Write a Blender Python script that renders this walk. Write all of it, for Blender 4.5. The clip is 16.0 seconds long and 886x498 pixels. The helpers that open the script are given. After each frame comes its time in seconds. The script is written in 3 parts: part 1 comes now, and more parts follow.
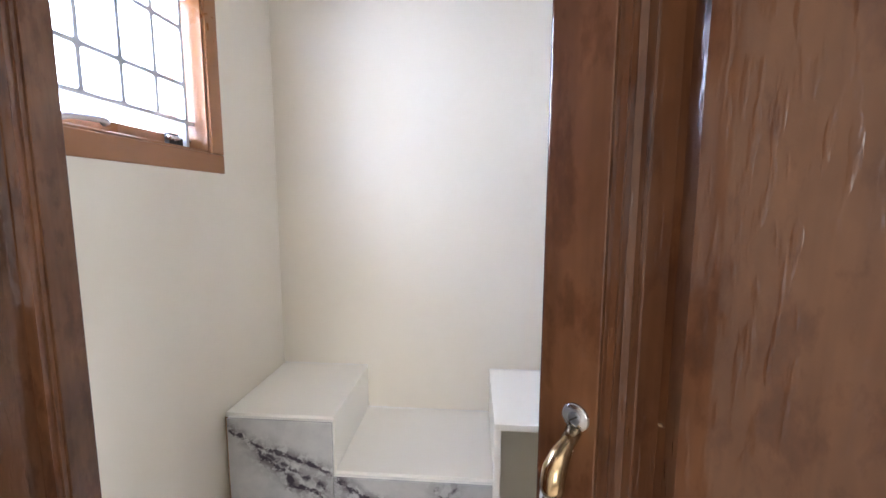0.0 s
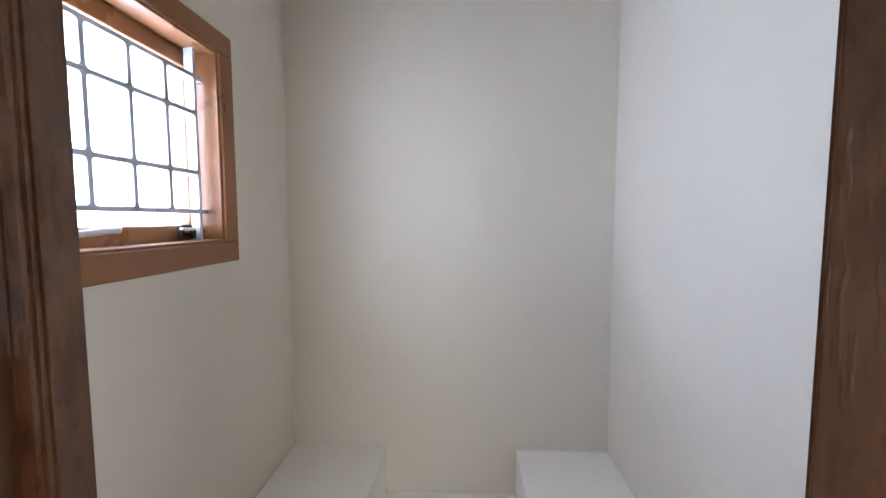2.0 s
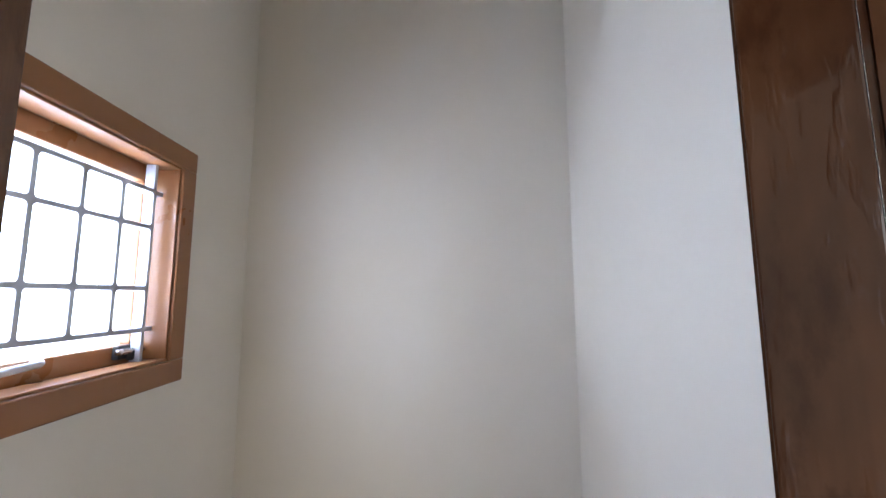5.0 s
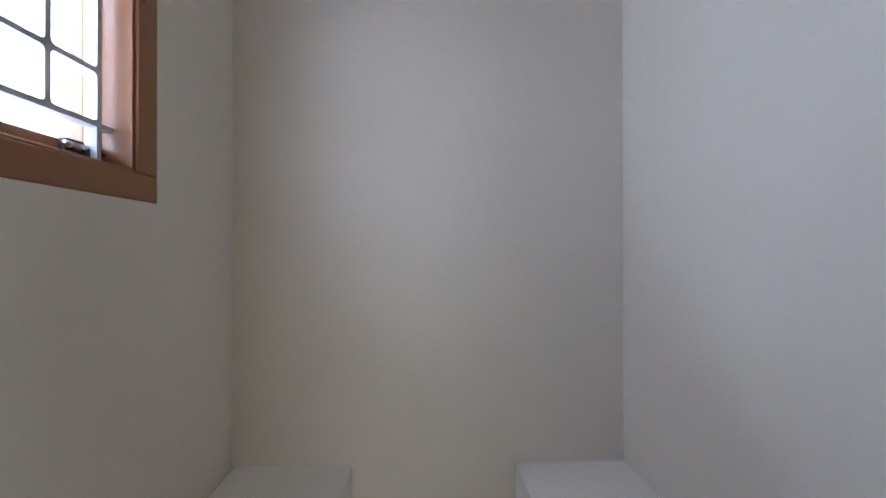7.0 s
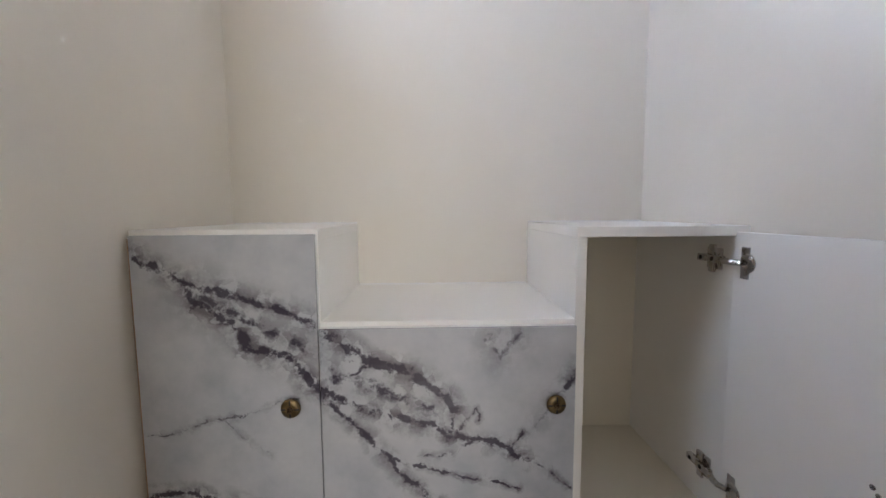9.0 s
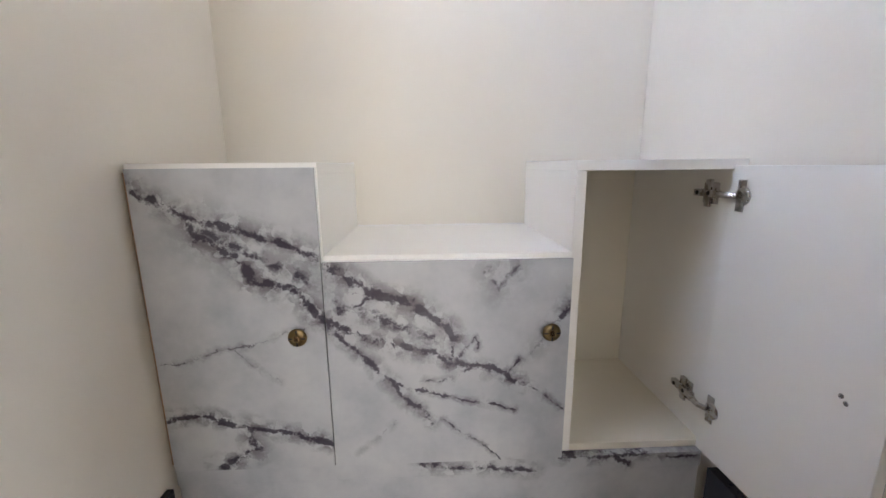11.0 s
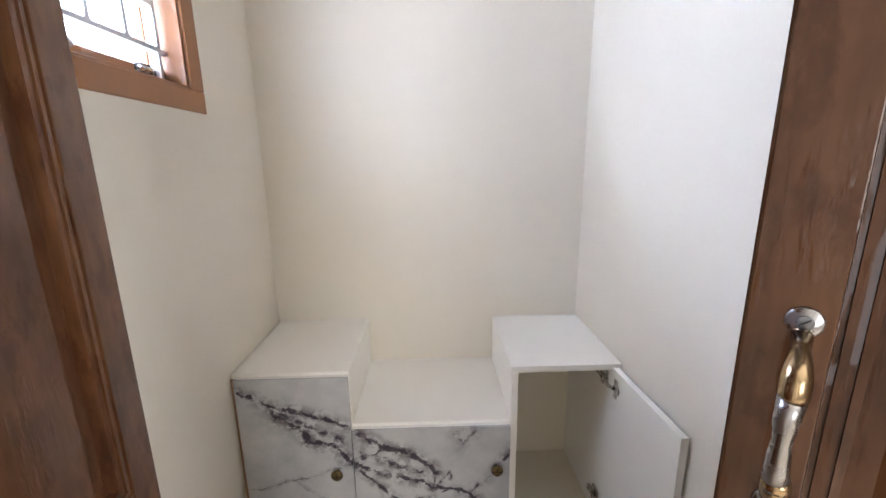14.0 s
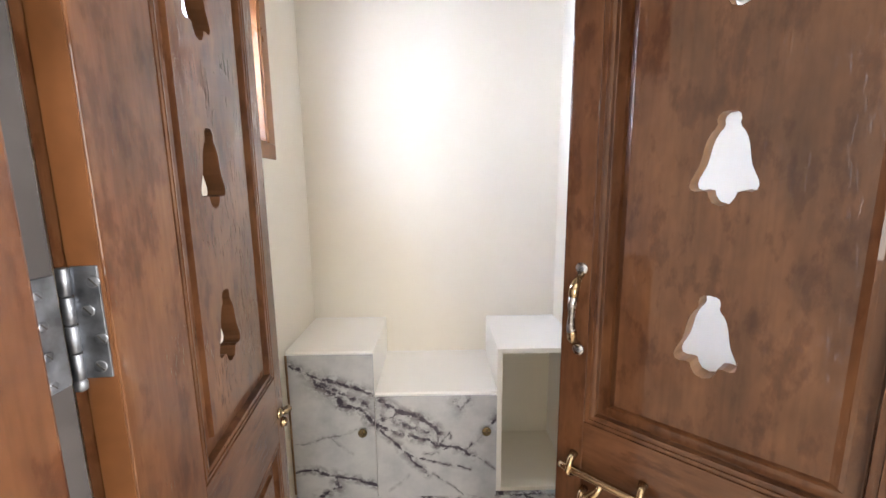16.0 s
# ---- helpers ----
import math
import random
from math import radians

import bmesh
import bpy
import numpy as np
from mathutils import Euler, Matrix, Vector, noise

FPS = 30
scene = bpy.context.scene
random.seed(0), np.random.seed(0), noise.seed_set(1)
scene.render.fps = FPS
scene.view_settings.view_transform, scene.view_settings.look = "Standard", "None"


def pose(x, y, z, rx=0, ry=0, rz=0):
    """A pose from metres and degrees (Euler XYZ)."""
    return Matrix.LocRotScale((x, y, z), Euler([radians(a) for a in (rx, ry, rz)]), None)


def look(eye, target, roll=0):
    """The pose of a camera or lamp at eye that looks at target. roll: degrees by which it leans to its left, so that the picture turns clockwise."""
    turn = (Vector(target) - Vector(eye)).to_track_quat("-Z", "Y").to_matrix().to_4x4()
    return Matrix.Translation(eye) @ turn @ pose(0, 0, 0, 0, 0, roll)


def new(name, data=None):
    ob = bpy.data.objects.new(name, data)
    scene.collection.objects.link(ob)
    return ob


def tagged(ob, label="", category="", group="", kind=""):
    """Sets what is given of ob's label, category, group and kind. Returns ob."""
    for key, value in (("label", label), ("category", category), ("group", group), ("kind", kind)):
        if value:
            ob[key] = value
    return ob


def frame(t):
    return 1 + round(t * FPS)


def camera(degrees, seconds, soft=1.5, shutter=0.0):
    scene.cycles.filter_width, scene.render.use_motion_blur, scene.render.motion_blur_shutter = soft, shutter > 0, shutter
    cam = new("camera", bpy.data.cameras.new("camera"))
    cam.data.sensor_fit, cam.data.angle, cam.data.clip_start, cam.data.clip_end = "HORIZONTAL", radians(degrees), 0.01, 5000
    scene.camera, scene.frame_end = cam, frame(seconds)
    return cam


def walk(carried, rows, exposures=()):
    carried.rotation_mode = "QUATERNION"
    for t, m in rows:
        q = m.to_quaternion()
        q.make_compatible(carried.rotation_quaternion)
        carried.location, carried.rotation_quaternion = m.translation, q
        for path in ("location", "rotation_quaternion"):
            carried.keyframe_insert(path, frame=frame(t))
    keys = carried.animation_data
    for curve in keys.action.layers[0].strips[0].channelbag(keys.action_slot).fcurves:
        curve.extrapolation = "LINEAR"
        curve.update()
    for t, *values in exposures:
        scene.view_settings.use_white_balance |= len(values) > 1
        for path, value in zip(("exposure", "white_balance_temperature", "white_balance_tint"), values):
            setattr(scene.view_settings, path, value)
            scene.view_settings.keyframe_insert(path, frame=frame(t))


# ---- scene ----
cam = camera(96.8, 16.0)
PATH = [
    (0, (0.164, -1.347, 1.484), (0.012, 0.634, 1.253), 0.2),
    (0.5, (0.108, -1.299, 1.503), (-0.037, 0.68, 1.251), 0.1),
    (1, (0.055, -1.266, 1.528), (-0.086, 0.713, 1.274), 0.1),
    (1.5, (0.057, -1.265, 1.593), (-0.089, 0.719, 1.382), -0.1),
    (2, (0.057, -1.268, 1.665), (-0.055, 0.723, 1.516), -0.1),
    (2.5, (0.066, -1.269, 1.71), (-0.02, 0.728, 1.645), -0.1),
    (3, (0.065, -1.282, 1.756), (0.039, 0.718, 1.785), -0.1),
    (3.5, (0.084, -1.286, 1.781), (0.092, 0.711, 1.888), -0.1),
    (6, (0.013, -1.187, 1.671), (0.084, 0.795, 1.928), -0.1),
    (6.5, (-0.014, -1.122, 1.581), (0.059, 0.872, 1.704), -0.1),
    (7, (-0.007, -1.058, 1.472), (0.066, 0.941, 1.481), -0.1),
    (7.5, (0.007, -1.003, 1.36), (0.068, 0.993, 1.247), -0.1),
    (8, (0.014, -0.975, 1.176), (0.06, 1.015, 0.98), -0.4),
    (8.5, (-0.005, -0.991, 1.022), (0.04, 0.999, 0.825), -0.4),
    (9, (-0.018, -1.015, 0.927), (0.032, 0.975, 0.739), -0.4),
    (9.5, (-0.021, -1.013, 0.863), (0.029, 0.976, 0.658), -0.4),
    (9.7, (-0.027, -1.012, 0.842), (0.031, 0.975, 0.619), -0.5),
    (11.8, (-0.029, -1.072, 1.053), (0.049, 0.855, 0.52), -0.5),
    (12, (-0.019, -1.108, 1.131), (0.056, 0.811, 0.574), -0.6),
    (12.5, (-0.009, -1.185, 1.259), (0.058, 0.723, 0.664), -0.7),
    (13, (-0.015, -1.232, 1.361), (0.059, 0.679, 0.778), -0.5),
    (13.5, (-0.012, -1.263, 1.424), (0.055, 0.67, 0.914), -0.7),
    (14, (0.02, -1.313, 1.444), (0.071, 0.638, 1.008), -0.8),
    (14.5, (0.045, -1.378, 1.436), (0.088, 0.586, 1.066), -0.8),
    (15, (0.026, -1.462, 1.451), (0.06, 0.508, 1.104), -0.7),
    (15.5, (0.012, -1.578, 1.469), (0.035, 0.393, 1.131), -0.6),
    (16, (0.023, -1.663, 1.474), (0.045, 0.31, 1.151), -0.6),
]
EXPOSURES = [(0, 0.58, 6100, 10.5), (0.5, 0.43, 6100, 10.5), (1, 0.14, 6050, 10.5), (1.5, -0.22, 6080, 10.5), (2, -0.26, 6100, 10.5), (3.5, -0.21, 6050, 10.5), (6, -0.60, 6080, 10.5), (6.5, -0.84, 5920, 10.5), (7, -0.87, 5920, 10.5), (7.5, -0.65, 5920, 10.5), (8, -0.28, 5950, 10.5), (8.5, 0.02, 5950, 10.5), (9, 0.28, 5980, 10.5), (9.5, 0.60, 5980, 10.5), (12, 0.75, 5970, 10.5), (13, 0.62, 5990, 10.5), (14, 0.41, 6320, 10.5), (14.5, 0.47, 6450, 10.2), (15, 0.58, 6500, 10), (16, 0.90, 6480, 9.7)]
walk(cam, [(t, look(eye, target, roll)) for t, eye, target, roll in PATH], EXPOSURES)

# ---- world and light ----
world = bpy.data.worlds.new("sky")
scene.world = world
world.use_nodes = True
wn = world.node_tree.nodes
sky = wn.new("ShaderNodeTexSky")
sky.sky_type, sky.sun_disc = "NISHITA", False
sky.sun_elevation, sky.sun_rotation = radians(48), radians(150)
world.node_tree.links.new(sky.outputs["Color"], wn["Background"].inputs["Color"])
wn["Background"].inputs["Strength"].default_value = 0.1


def area_lamp(name, eye, target, wide, high, watts, colour):
    """Area light standing in an opening: the room window and openings of the unseen hall."""
    lamp = bpy.data.lights.new(name, "AREA")
    lamp.shape, lamp.size, lamp.size_y, lamp.energy, lamp.color = "RECTANGLE", wide, high, watts, colour
    ob = new(name, lamp)
    ob.matrix_world = look(eye, target)
    return ob


area_lamp("window_skylight", (-1.15, -0.85, 1.90), (0, -0.85, 1.90), 3.1, 2.9, 860, (0.68, 0.78, 1.0))
area_lamp("hall_skylight", (0.30, -4.62, 1.70), (0.30, 0, 1.70), 1.5, 1.5, 37, (1.0, 0.94, 0.88))
area_lamp("hall_slit_light", (-0.87, -3.14, 1.275), (0, -3.14, 1.275), 0.30, 1.9, 3.4, (0.97, 0.97, 1.0))
# Added fill for door_1, through an opening made up in the hall.
area_lamp("hall_side_fill", (2.22, -2.45, 1.60), (0, -2.45, 1.60), 1.4, 1.6, 122, (1.0, 0.97, 0.95))


# ---- materials ----
def material(name):
    m = bpy.data.materials.new(name)
    m.use_nodes = True
    return m, m.node_tree, m.node_tree.nodes["Principled BSDF"]


def node(tree, kind, values=(), **props):
    n = tree.nodes.new(kind)
    for key, value in props.items():
        if key == "operation":
            n.operation = value
        elif key == "blend":
            n.data_type, n.blend_type = "RGBA", value
    for i, v in values:
        if hasattr(v, "is_output"):
            tree.links.new(v, n.inputs[i])
        else:
            n.inputs[i].default_value = v
    return n


def ramp(tree, fac, stops):
    r = tree.nodes.new("ShaderNodeValToRGB")
    tree.links.new(fac, r.inputs[0])
    el = r.color_ramp.elements
    while len(el) < len(stops):
        el.new(0.5)
    for e, (at, c) in zip(el, stops):
        e.position, e.color = at, (*c, 1)
    return r.outputs[0]


def noise_of(tree, vector, scale, detail=3, rough=0.5):
    n = node(tree, "ShaderNodeTexNoise", [("Scale", scale), ("Detail", detail), ("Roughness", rough)])
    tree.links.new(vector, n.inputs["Vector"])
    return n.outputs["Fac"]


def stretched(tree, vector, x, y, z):
    return node(tree, "ShaderNodeVectorMath", [(0, vector), (1, (x, y, z))], operation="MULTIPLY").outputs[0]


def position(tree):
    return tree.nodes.new("ShaderNodeNewGeometry").outputs["Position"]


def bumped(tree, b, height, strength, distance, slot="Normal"):
    n = node(tree, "ShaderNodeBump", [("Strength", strength), ("Distance", distance), ("Height", height)])
    tree.links.new(n.outputs[0], b.inputs[slot])


def paint(name, low, high, rough, grain=90, bump=0.12, spec=0.5):
    """Painted plaster: faint blotches, roller grain."""
    m, t, b = material(name)
    p = position(t)
    t.links.new(ramp(t, noise_of(t, p, 2.3, 4, 0.6), [(0.3, low), (0.7, high)]), b.inputs["Base Color"])
    b.inputs["Roughness"].default_value = rough
    b.inputs["Specular IOR Level"].default_value = spec
    h = node(t, "ShaderNodeMath", [(0, noise_of(t, p, grain, 3, 0.6)), (1, noise_of(t, p, 5, 2, 0.5))], operation="ADD")
    bumped(t, b, h.outputs[0], bump, 0.004)
    return m


def plain(name, colour, rough, metal=0.0, grain=60.0, spread=0.12, bump=0.05):
    """A plain finish with slight mottling and wear."""
    m, t, b = material(name)
    p = t.nodes.new("ShaderNodeTexCoord").outputs["Object"]
    lo, hi = [c * (1 - spread) for c in colour], [min(1, c * (1 + spread)) for c in colour]
    f = noise_of(t, p, grain, 4, 0.6)
    t.links.new(ramp(t, f, [(0.3, lo), (0.7, hi)]), b.inputs["Base Color"])
    r = node(t, "ShaderNodeMapRange", [(0, f), (1, 0.3), (2, 0.7), (3, rough * 0.8), (4, rough * 1.25)])
    t.links.new(r.outputs[0], b.inputs["Roughness"])
    b.inputs["Metallic"].default_value = metal
    bumped(t, b, noise_of(t, p, grain * 4, 2), bump, 0.001)
    return m


def teak(name, along):
    """Varnished teak with the grain along x or z of the leaf: dark streaks, brush ripples in the varnish."""
    m, t, b = material(name)
    o = t.nodes.new("ShaderNodeTexCoord").outputs["Object"]
    info = t.nodes.new("ShaderNodeObjectInfo")
    shift = node(t, "ShaderNodeVectorMath", [(0, info.outputs["Random"]), (1, (3.1, 1.7, 7.9))], operation="MULTIPLY")
    p = node(t, "ShaderNodeVectorMath", [(0, o), (1, shift.outputs[0])], operation="ADD").outputs[0]
    fine = stretched(t, p, *((160, 160, 5) if along == "z" else (5, 160, 160)))
    broad = stretched(t, p, *((15, 15, 5.5) if along == "z" else (5.5, 15, 15)))
    streak = stretched(t, p, *((46, 46, 19) if along == "z" else (19, 46, 46)))
    base = ramp(t, noise_of(t, broad, 1, 4, 0.65), [(0.25, (0.038, 0.0136, 0.0054)), (0.5, (0.081, 0.0322, 0.0130)), (0.75, (0.124, 0.0540, 0.0225))])
    dark = ramp(t, noise_of(t, streak, 1, 5, 0.6), [(0.52, (1, 1, 1)), (0.60, (0.60, 0.43, 0.35)), (0.70, (0.28, 0.165, 0.12))])
    mix = node(t, "ShaderNodeMix", [("Factor", 0.6), (6, base), (7, dark)], blend="MULTIPLY")
    pore = ramp(t, noise_of(t, fine, 1, 2, 0.5), [(0.35, (0.72, 0.68, 0.66)), (0.55, (1, 1, 1))])
    mix2 = node(t, "ShaderNodeMix", [("Factor", 0.4), (6, mix.outputs[2]), (7, pore)], blend="MULTIPLY")
    t.links.new(mix2.outputs[2], b.inputs["Base Color"])
    b.inputs["Roughness"].default_value = 0.5
    b.inputs["Specular IOR Level"].default_value = 0.12
    b.inputs["Coat Weight"].default_value = 0.75
    b.inputs["Coat Roughness"].default_value = 0.035
    bumped(t, b, noise_of(t, fine, 1, 2), 0.12, 0.001)
    ripple = stretched(t, p, *((210, 210, 36) if along == "z" else (36, 210, 210)))
    ridge = node(t, "ShaderNodeMapRange", [(0, noise_of(t, ripple, 1, 2, 0.5)), (1, 0.54), (2, 0.72), (3, 0.0), (4, 1.0)]).outputs[0]
    patch = node(t, "ShaderNodeMapRange", [(0, noise_of(t, p, 11, 2, 0.5)), (1, 0.42), (2, 0.62), (3, 0.0), (4, 1.0)]).outputs[0]
    ridge = node(t, "ShaderNodeMath", [(0, ridge), (1, patch)], operation="MULTIPLY").outputs[0]
    bumped(t, b, ridge, 0.45, 0.0009, "Coat Normal")
    return m


def vein_group():
    """Distance-to-a-line mask in the x-z plane of the cabinet fronts: 1 on the vein, 0 beyond its width."""
    g = bpy.data.node_groups.new("vein", "ShaderNodeTree")
    for name, kind in (("P", "NodeSocketVector"), ("A", "NodeSocketVector"), ("B", "NodeSocketVector"), ("W", "NodeSocketFloat")):
        g.interface.new_socket(name, in_out="INPUT", socket_type=kind)
    g.interface.new_socket("M", in_out="OUTPUT", socket_type="NodeSocketFloat")
    gi, go = g.nodes.new("NodeGroupInput"), g.nodes.new("NodeGroupOutput")
    pa = node(g, "ShaderNodeVectorMath", [(0, gi.outputs["P"]), (1, gi.outputs["A"])], operation="SUBTRACT").outputs[0]
    ba = node(g, "ShaderNodeVectorMath", [(0, gi.outputs["B"]), (1, gi.outputs["A"])], operation="SUBTRACT").outputs[0]
    top = node(g, "ShaderNodeVectorMath", [(0, pa), (1, ba)], operation="DOT_PRODUCT").outputs["Value"]
    low = node(g, "ShaderNodeVectorMath", [(0, ba), (1, ba)], operation="DOT_PRODUCT").outputs["Value"]
    h = node(g, "ShaderNodeMath", [(0, top), (1, low)], operation="DIVIDE")
    h.use_clamp = True
    foot = node(g, "ShaderNodeVectorMath", [(0, ba)], operation="SCALE")
    g.links.new(h.outputs[0], foot.inputs["Scale"])
    d = node(g, "ShaderNodeVectorMath", [(0, pa), (1, foot.outputs[0])], operation="DISTANCE").outputs["Value"]
    q = node(g, "ShaderNodeMath", [(0, d), (1, gi.outputs["W"])], operation="DIVIDE").outputs[0]
    m = node(g, "ShaderNodeMath", [(0, 1.0), (1, q)], operation="SUBTRACT")
    m.use_clamp = True
    g.links.new(m.outputs[0], go.inputs[0])
    return g


VEIN = vein_group()
# Runs of the dark veins across the fronts: half width in metres, strength, then (x, z) corners.
VEINS_TOWER = [
    (0.013, 0.75, (-0.507, 0.862), (-0.430, 0.816), (-0.408, 0.777)),
    (0.014, 1.0, (-0.408, 0.777), (-0.345, 0.738), (-0.327, 0.701), (-0.261, 0.684), (-0.216, 0.635)),
    (0.012, 0.8, (-0.430, 0.816), (-0.337, 0.789), (-0.267, 0.768), (-0.212, 0.739)),
    (0.030, 0.52, (-0.400, 0.792), (-0.320, 0.745), (-0.235, 0.700)),
    (0.004, 0.45, (-0.507, 0.548), (-0.322, 0.596), (-0.243, 0.619)),
    (0.004, 0.35, (-0.375, 0.578), (-0.295, 0.515)),
    (0.010, 0.95, (-0.508, 0.444), (-0.452, 0.451), (-0.369, 0.424), (-0.274, 0.407), (-0.189, 0.372), (-0.10, 0.345)),
    (0.016, 0.7, (-0.364, 0.423), (-0.356, 0.374), (-0.42, 0.345)),
]
VEINS_MIDDLE = [
    (0.014, 0.95, (-0.212, 0.735), (-0.137, 0.682), (-0.067, 0.657), (-0.006, 0.622), (0.015, 0.587)),
    (0.028, 0.55, (-0.185, 0.655), (-0.100, 0.625), (-0.020, 0.590)),
    (0.012, 0.5, (0.010, 0.548), (0.090, 0.522)),
    (0.004, 0.6, (0.015, 0.587), (0.017, 0.552)),
    (0.007, 0.7, (-0.185, 0.642), (-0.137, 0.667), (-0.113, 0.681)),
    (0.011, 1.0, (-0.215, 0.632), (-0.167, 0.605), (-0.083, 0.574), (-0.021, 0.562)),
    (0.009, 1.0, (-0.021, 0.562), (0.003, 0.542), (0.085, 0.530), (0.144, 0.496)),
    (0.010, 0.75, (-0.212, 0.622), (-0.150, 0.560), (-0.085, 0.488), (-0.027, 0.425)),
    (0.004, 0.55, (-0.008, 0.430), (0.086, 0.354), (0.15, 0.31)),
    (0.005, 0.8, (-0.103, 0.506), (-0.031, 0.487), (0.061, 0.462), (0.125, 0.447)),
    (0.006, 0.6, (-0.036, 0.505), (0.017, 0.514), (0.065, 0.536)),
]
VEINS_SIDE = [
    (0.005, 0.75, (0.114, 0.519), (0.138, 0.547)),
    (0.004, 0.7, (0.027, 0.552), (0.048, 0.593), (0.060, 0.568)),
    (0.005, 0.65, (0.144, 0.496), (0.186, 0.469), (0.219, 0.440)),
    (0.010, 0.75, (0.228, 0.665), (0.204, 0.628)),
    (0.010, 0.3, (0.204, 0.628), (0.157, 0.559)),
    (0.018, 0.4, (0.079, 0.717), (0.093, 0.683), (0.121, 0.721)),
    (0.005, 0.3, (-0.165, 0.361), (-0.091, 0.427)),
]
VEINS_BASE = [
    (0.009, 0.8, (0.225, 0.330), (0.330, 0.329), (0.360, 0.312)),
    (0.012, 0.7, (-0.05, 0.325), (0.08, 0.315), (0.17, 0.305)),
    (0.006, 0.6, (0.33, 0.334), (0.45, 0.322), (0.53, 0.318)),
    (0.010, 0.7, (-0.50, 0.24), (-0.10, 0.12), (0.40, 0.06)),
]


def marble(name, veins):
    """Printed marble laminate: white-grey clouds crossed by ragged purple-black veins."""
    m, t, b = material(name)
    p = position(t)
    flat = stretched(t, p, 1, 0, 1)
    w1 = node(t, "ShaderNodeTexNoise", [("Vector", p), ("Scale", 21.0), ("Detail", 4.0), ("Roughness", 0.65)])
    off = node(t, "ShaderNodeVectorMath", [(0, w1.outputs["Color"]), (1, (0.5, 0.5, 0.5))], operation="SUBTRACT").outputs[0]
    off = stretched(t, off, 0.034, 0, 0.034)
    w2 = node(t, "ShaderNodeTexNoise", [("Vector", p), ("Scale", 120.0), ("Detail", 4.0), ("Roughness", 0.7)])
    off2 = node(t, "ShaderNodeVectorMath", [(0, w2.outputs["Color"]), (1, (0.5, 0.5, 0.5))], operation="SUBTRACT").outputs[0]
    off2 = stretched(t, off2, 0.012, 0, 0.012)
    q = node(t, "ShaderNodeVectorMath", [(0, flat), (1, off)], operation="ADD").outputs[0]
    q = node(t, "ShaderNodeVectorMath", [(0, q), (1, off2)], operation="ADD").outputs[0]
    total, halo = None, None
    for wide, strong, *pts in veins:
        for (ax, az), (bx, bz) in zip(pts, pts[1:]):
            outs = []
            for w in (wide * 0.9, wide * 2.5):
                g = t.nodes.new("ShaderNodeGroup")
                g.node_tree = VEIN
                t.links.new(q, g.inputs["P"])
                g.inputs["A"].default_value, g.inputs["B"].default_value, g.inputs["W"].default_value = (ax, 0, az), (bx, 0, bz), w
                outs.append(node(t, "ShaderNodeMath", [(0, g.outputs[0]), (1, strong)], operation="MULTIPLY").outputs[0])
            total = outs[0] if total is None else node(t, "ShaderNodeMath", [(0, total), (1, outs[0])], operation="MAXIMUM").outputs[0]
            halo = outs[1] if halo is None else node(t, "ShaderNodeMath", [(0, halo), (1, outs[1])], operation="MAXIMUM").outputs[0]
    broken = node(t, "ShaderNodeMapRange", [(0, noise_of(t, p, 40, 5, 0.65)), (1, 0.40), (2, 0.58), (3, 0.2), (4, 1.5)]).outputs[0]
    dark = node(t, "ShaderNodeMath", [(0, total), (1, broken)], operation="MULTIPLY").outputs[0]
    cell = node(t, "ShaderNodeTexVoronoi", [("Vector", q), ("Scale", 46.0)])
    cell.feature = "DISTANCE_TO_EDGE"
    crack = node(t, "ShaderNodeMapRange", [(0, cell.outputs["Distance"]), (1, 0.0), (2, 0.07), (3, 0.8), (4, 0.0)]).outputs[0]
    thin = node(t, "ShaderNodeMapRange", [(0, noise_of(t, p, 30, 4, 0.6)), (1, 0.43), (2, 0.60), (3, 0.0), (4, 1.1)]).outputs[0]
    crack = node(t, "ShaderNodeMath", [(0, crack), (1, thin)], operation="MULTIPLY").outputs[0]
    crack = node(t, "ShaderNodeMath", [(0, crack), (1, halo)], operation="MULTIPLY").outputs[0]
    dark = node(t, "ShaderNodeMath", [(0, dark), (1, crack)], operation="MAXIMUM").outputs[0]
    tone = node(t, "ShaderNodeTexVoronoi", [("Vector", q), ("Scale", 46.0)]).outputs["Color"]
    chips = node(t, "ShaderNodeMath", [(0, tone), (1, 0.30)], operation="MULTIPLY").outputs[0]
    chips = node(t, "ShaderNodeMath", [(0, noise_of(t, p, 26, 6, 0.68)), (1, chips)], operation="ADD").outputs[0]
    crumbs = node(t, "ShaderNodeMapRange", [(0, chips), (1, 0.54), (2, 0.74), (3, 0.0), (4, 1.3)]).outputs[0]
    grey = node(t, "ShaderNodeMath", [(0, halo), (1, crumbs)], operation="MULTIPLY").outputs[0]
    cloud = ramp(t, noise_of(t, p, 9, 5, 0.6), [(0.28, (0.40, 0.41, 0.428)), (0.50, (0.505, 0.508, 0.52)), (0.72, (0.59, 0.588, 0.585))])
    m1 = node(t, "ShaderNodeMix", [(6, cloud), (7, (0.17, 0.155, 0.165, 1))], blend="MIX")
    t.links.new(grey, m1.inputs["Factor"])
    m2 = node(t, "ShaderNodeMix", [(6, m1.outputs[2]), (7, (0.055, 0.045, 0.062, 1))], blend="MIX")
    fac = node(t, "ShaderNodeMapRange", [(0, dark), (1, 0.26), (2, 0.66), (3, 0.0), (4, 0.92)]).outputs[0]
    t.links.new(fac, m2.inputs["Factor"])
    t.links.new(m2.outputs[2], b.inputs["Base Color"])
    b.inputs["Roughness"].default_value = 0.22
    return m


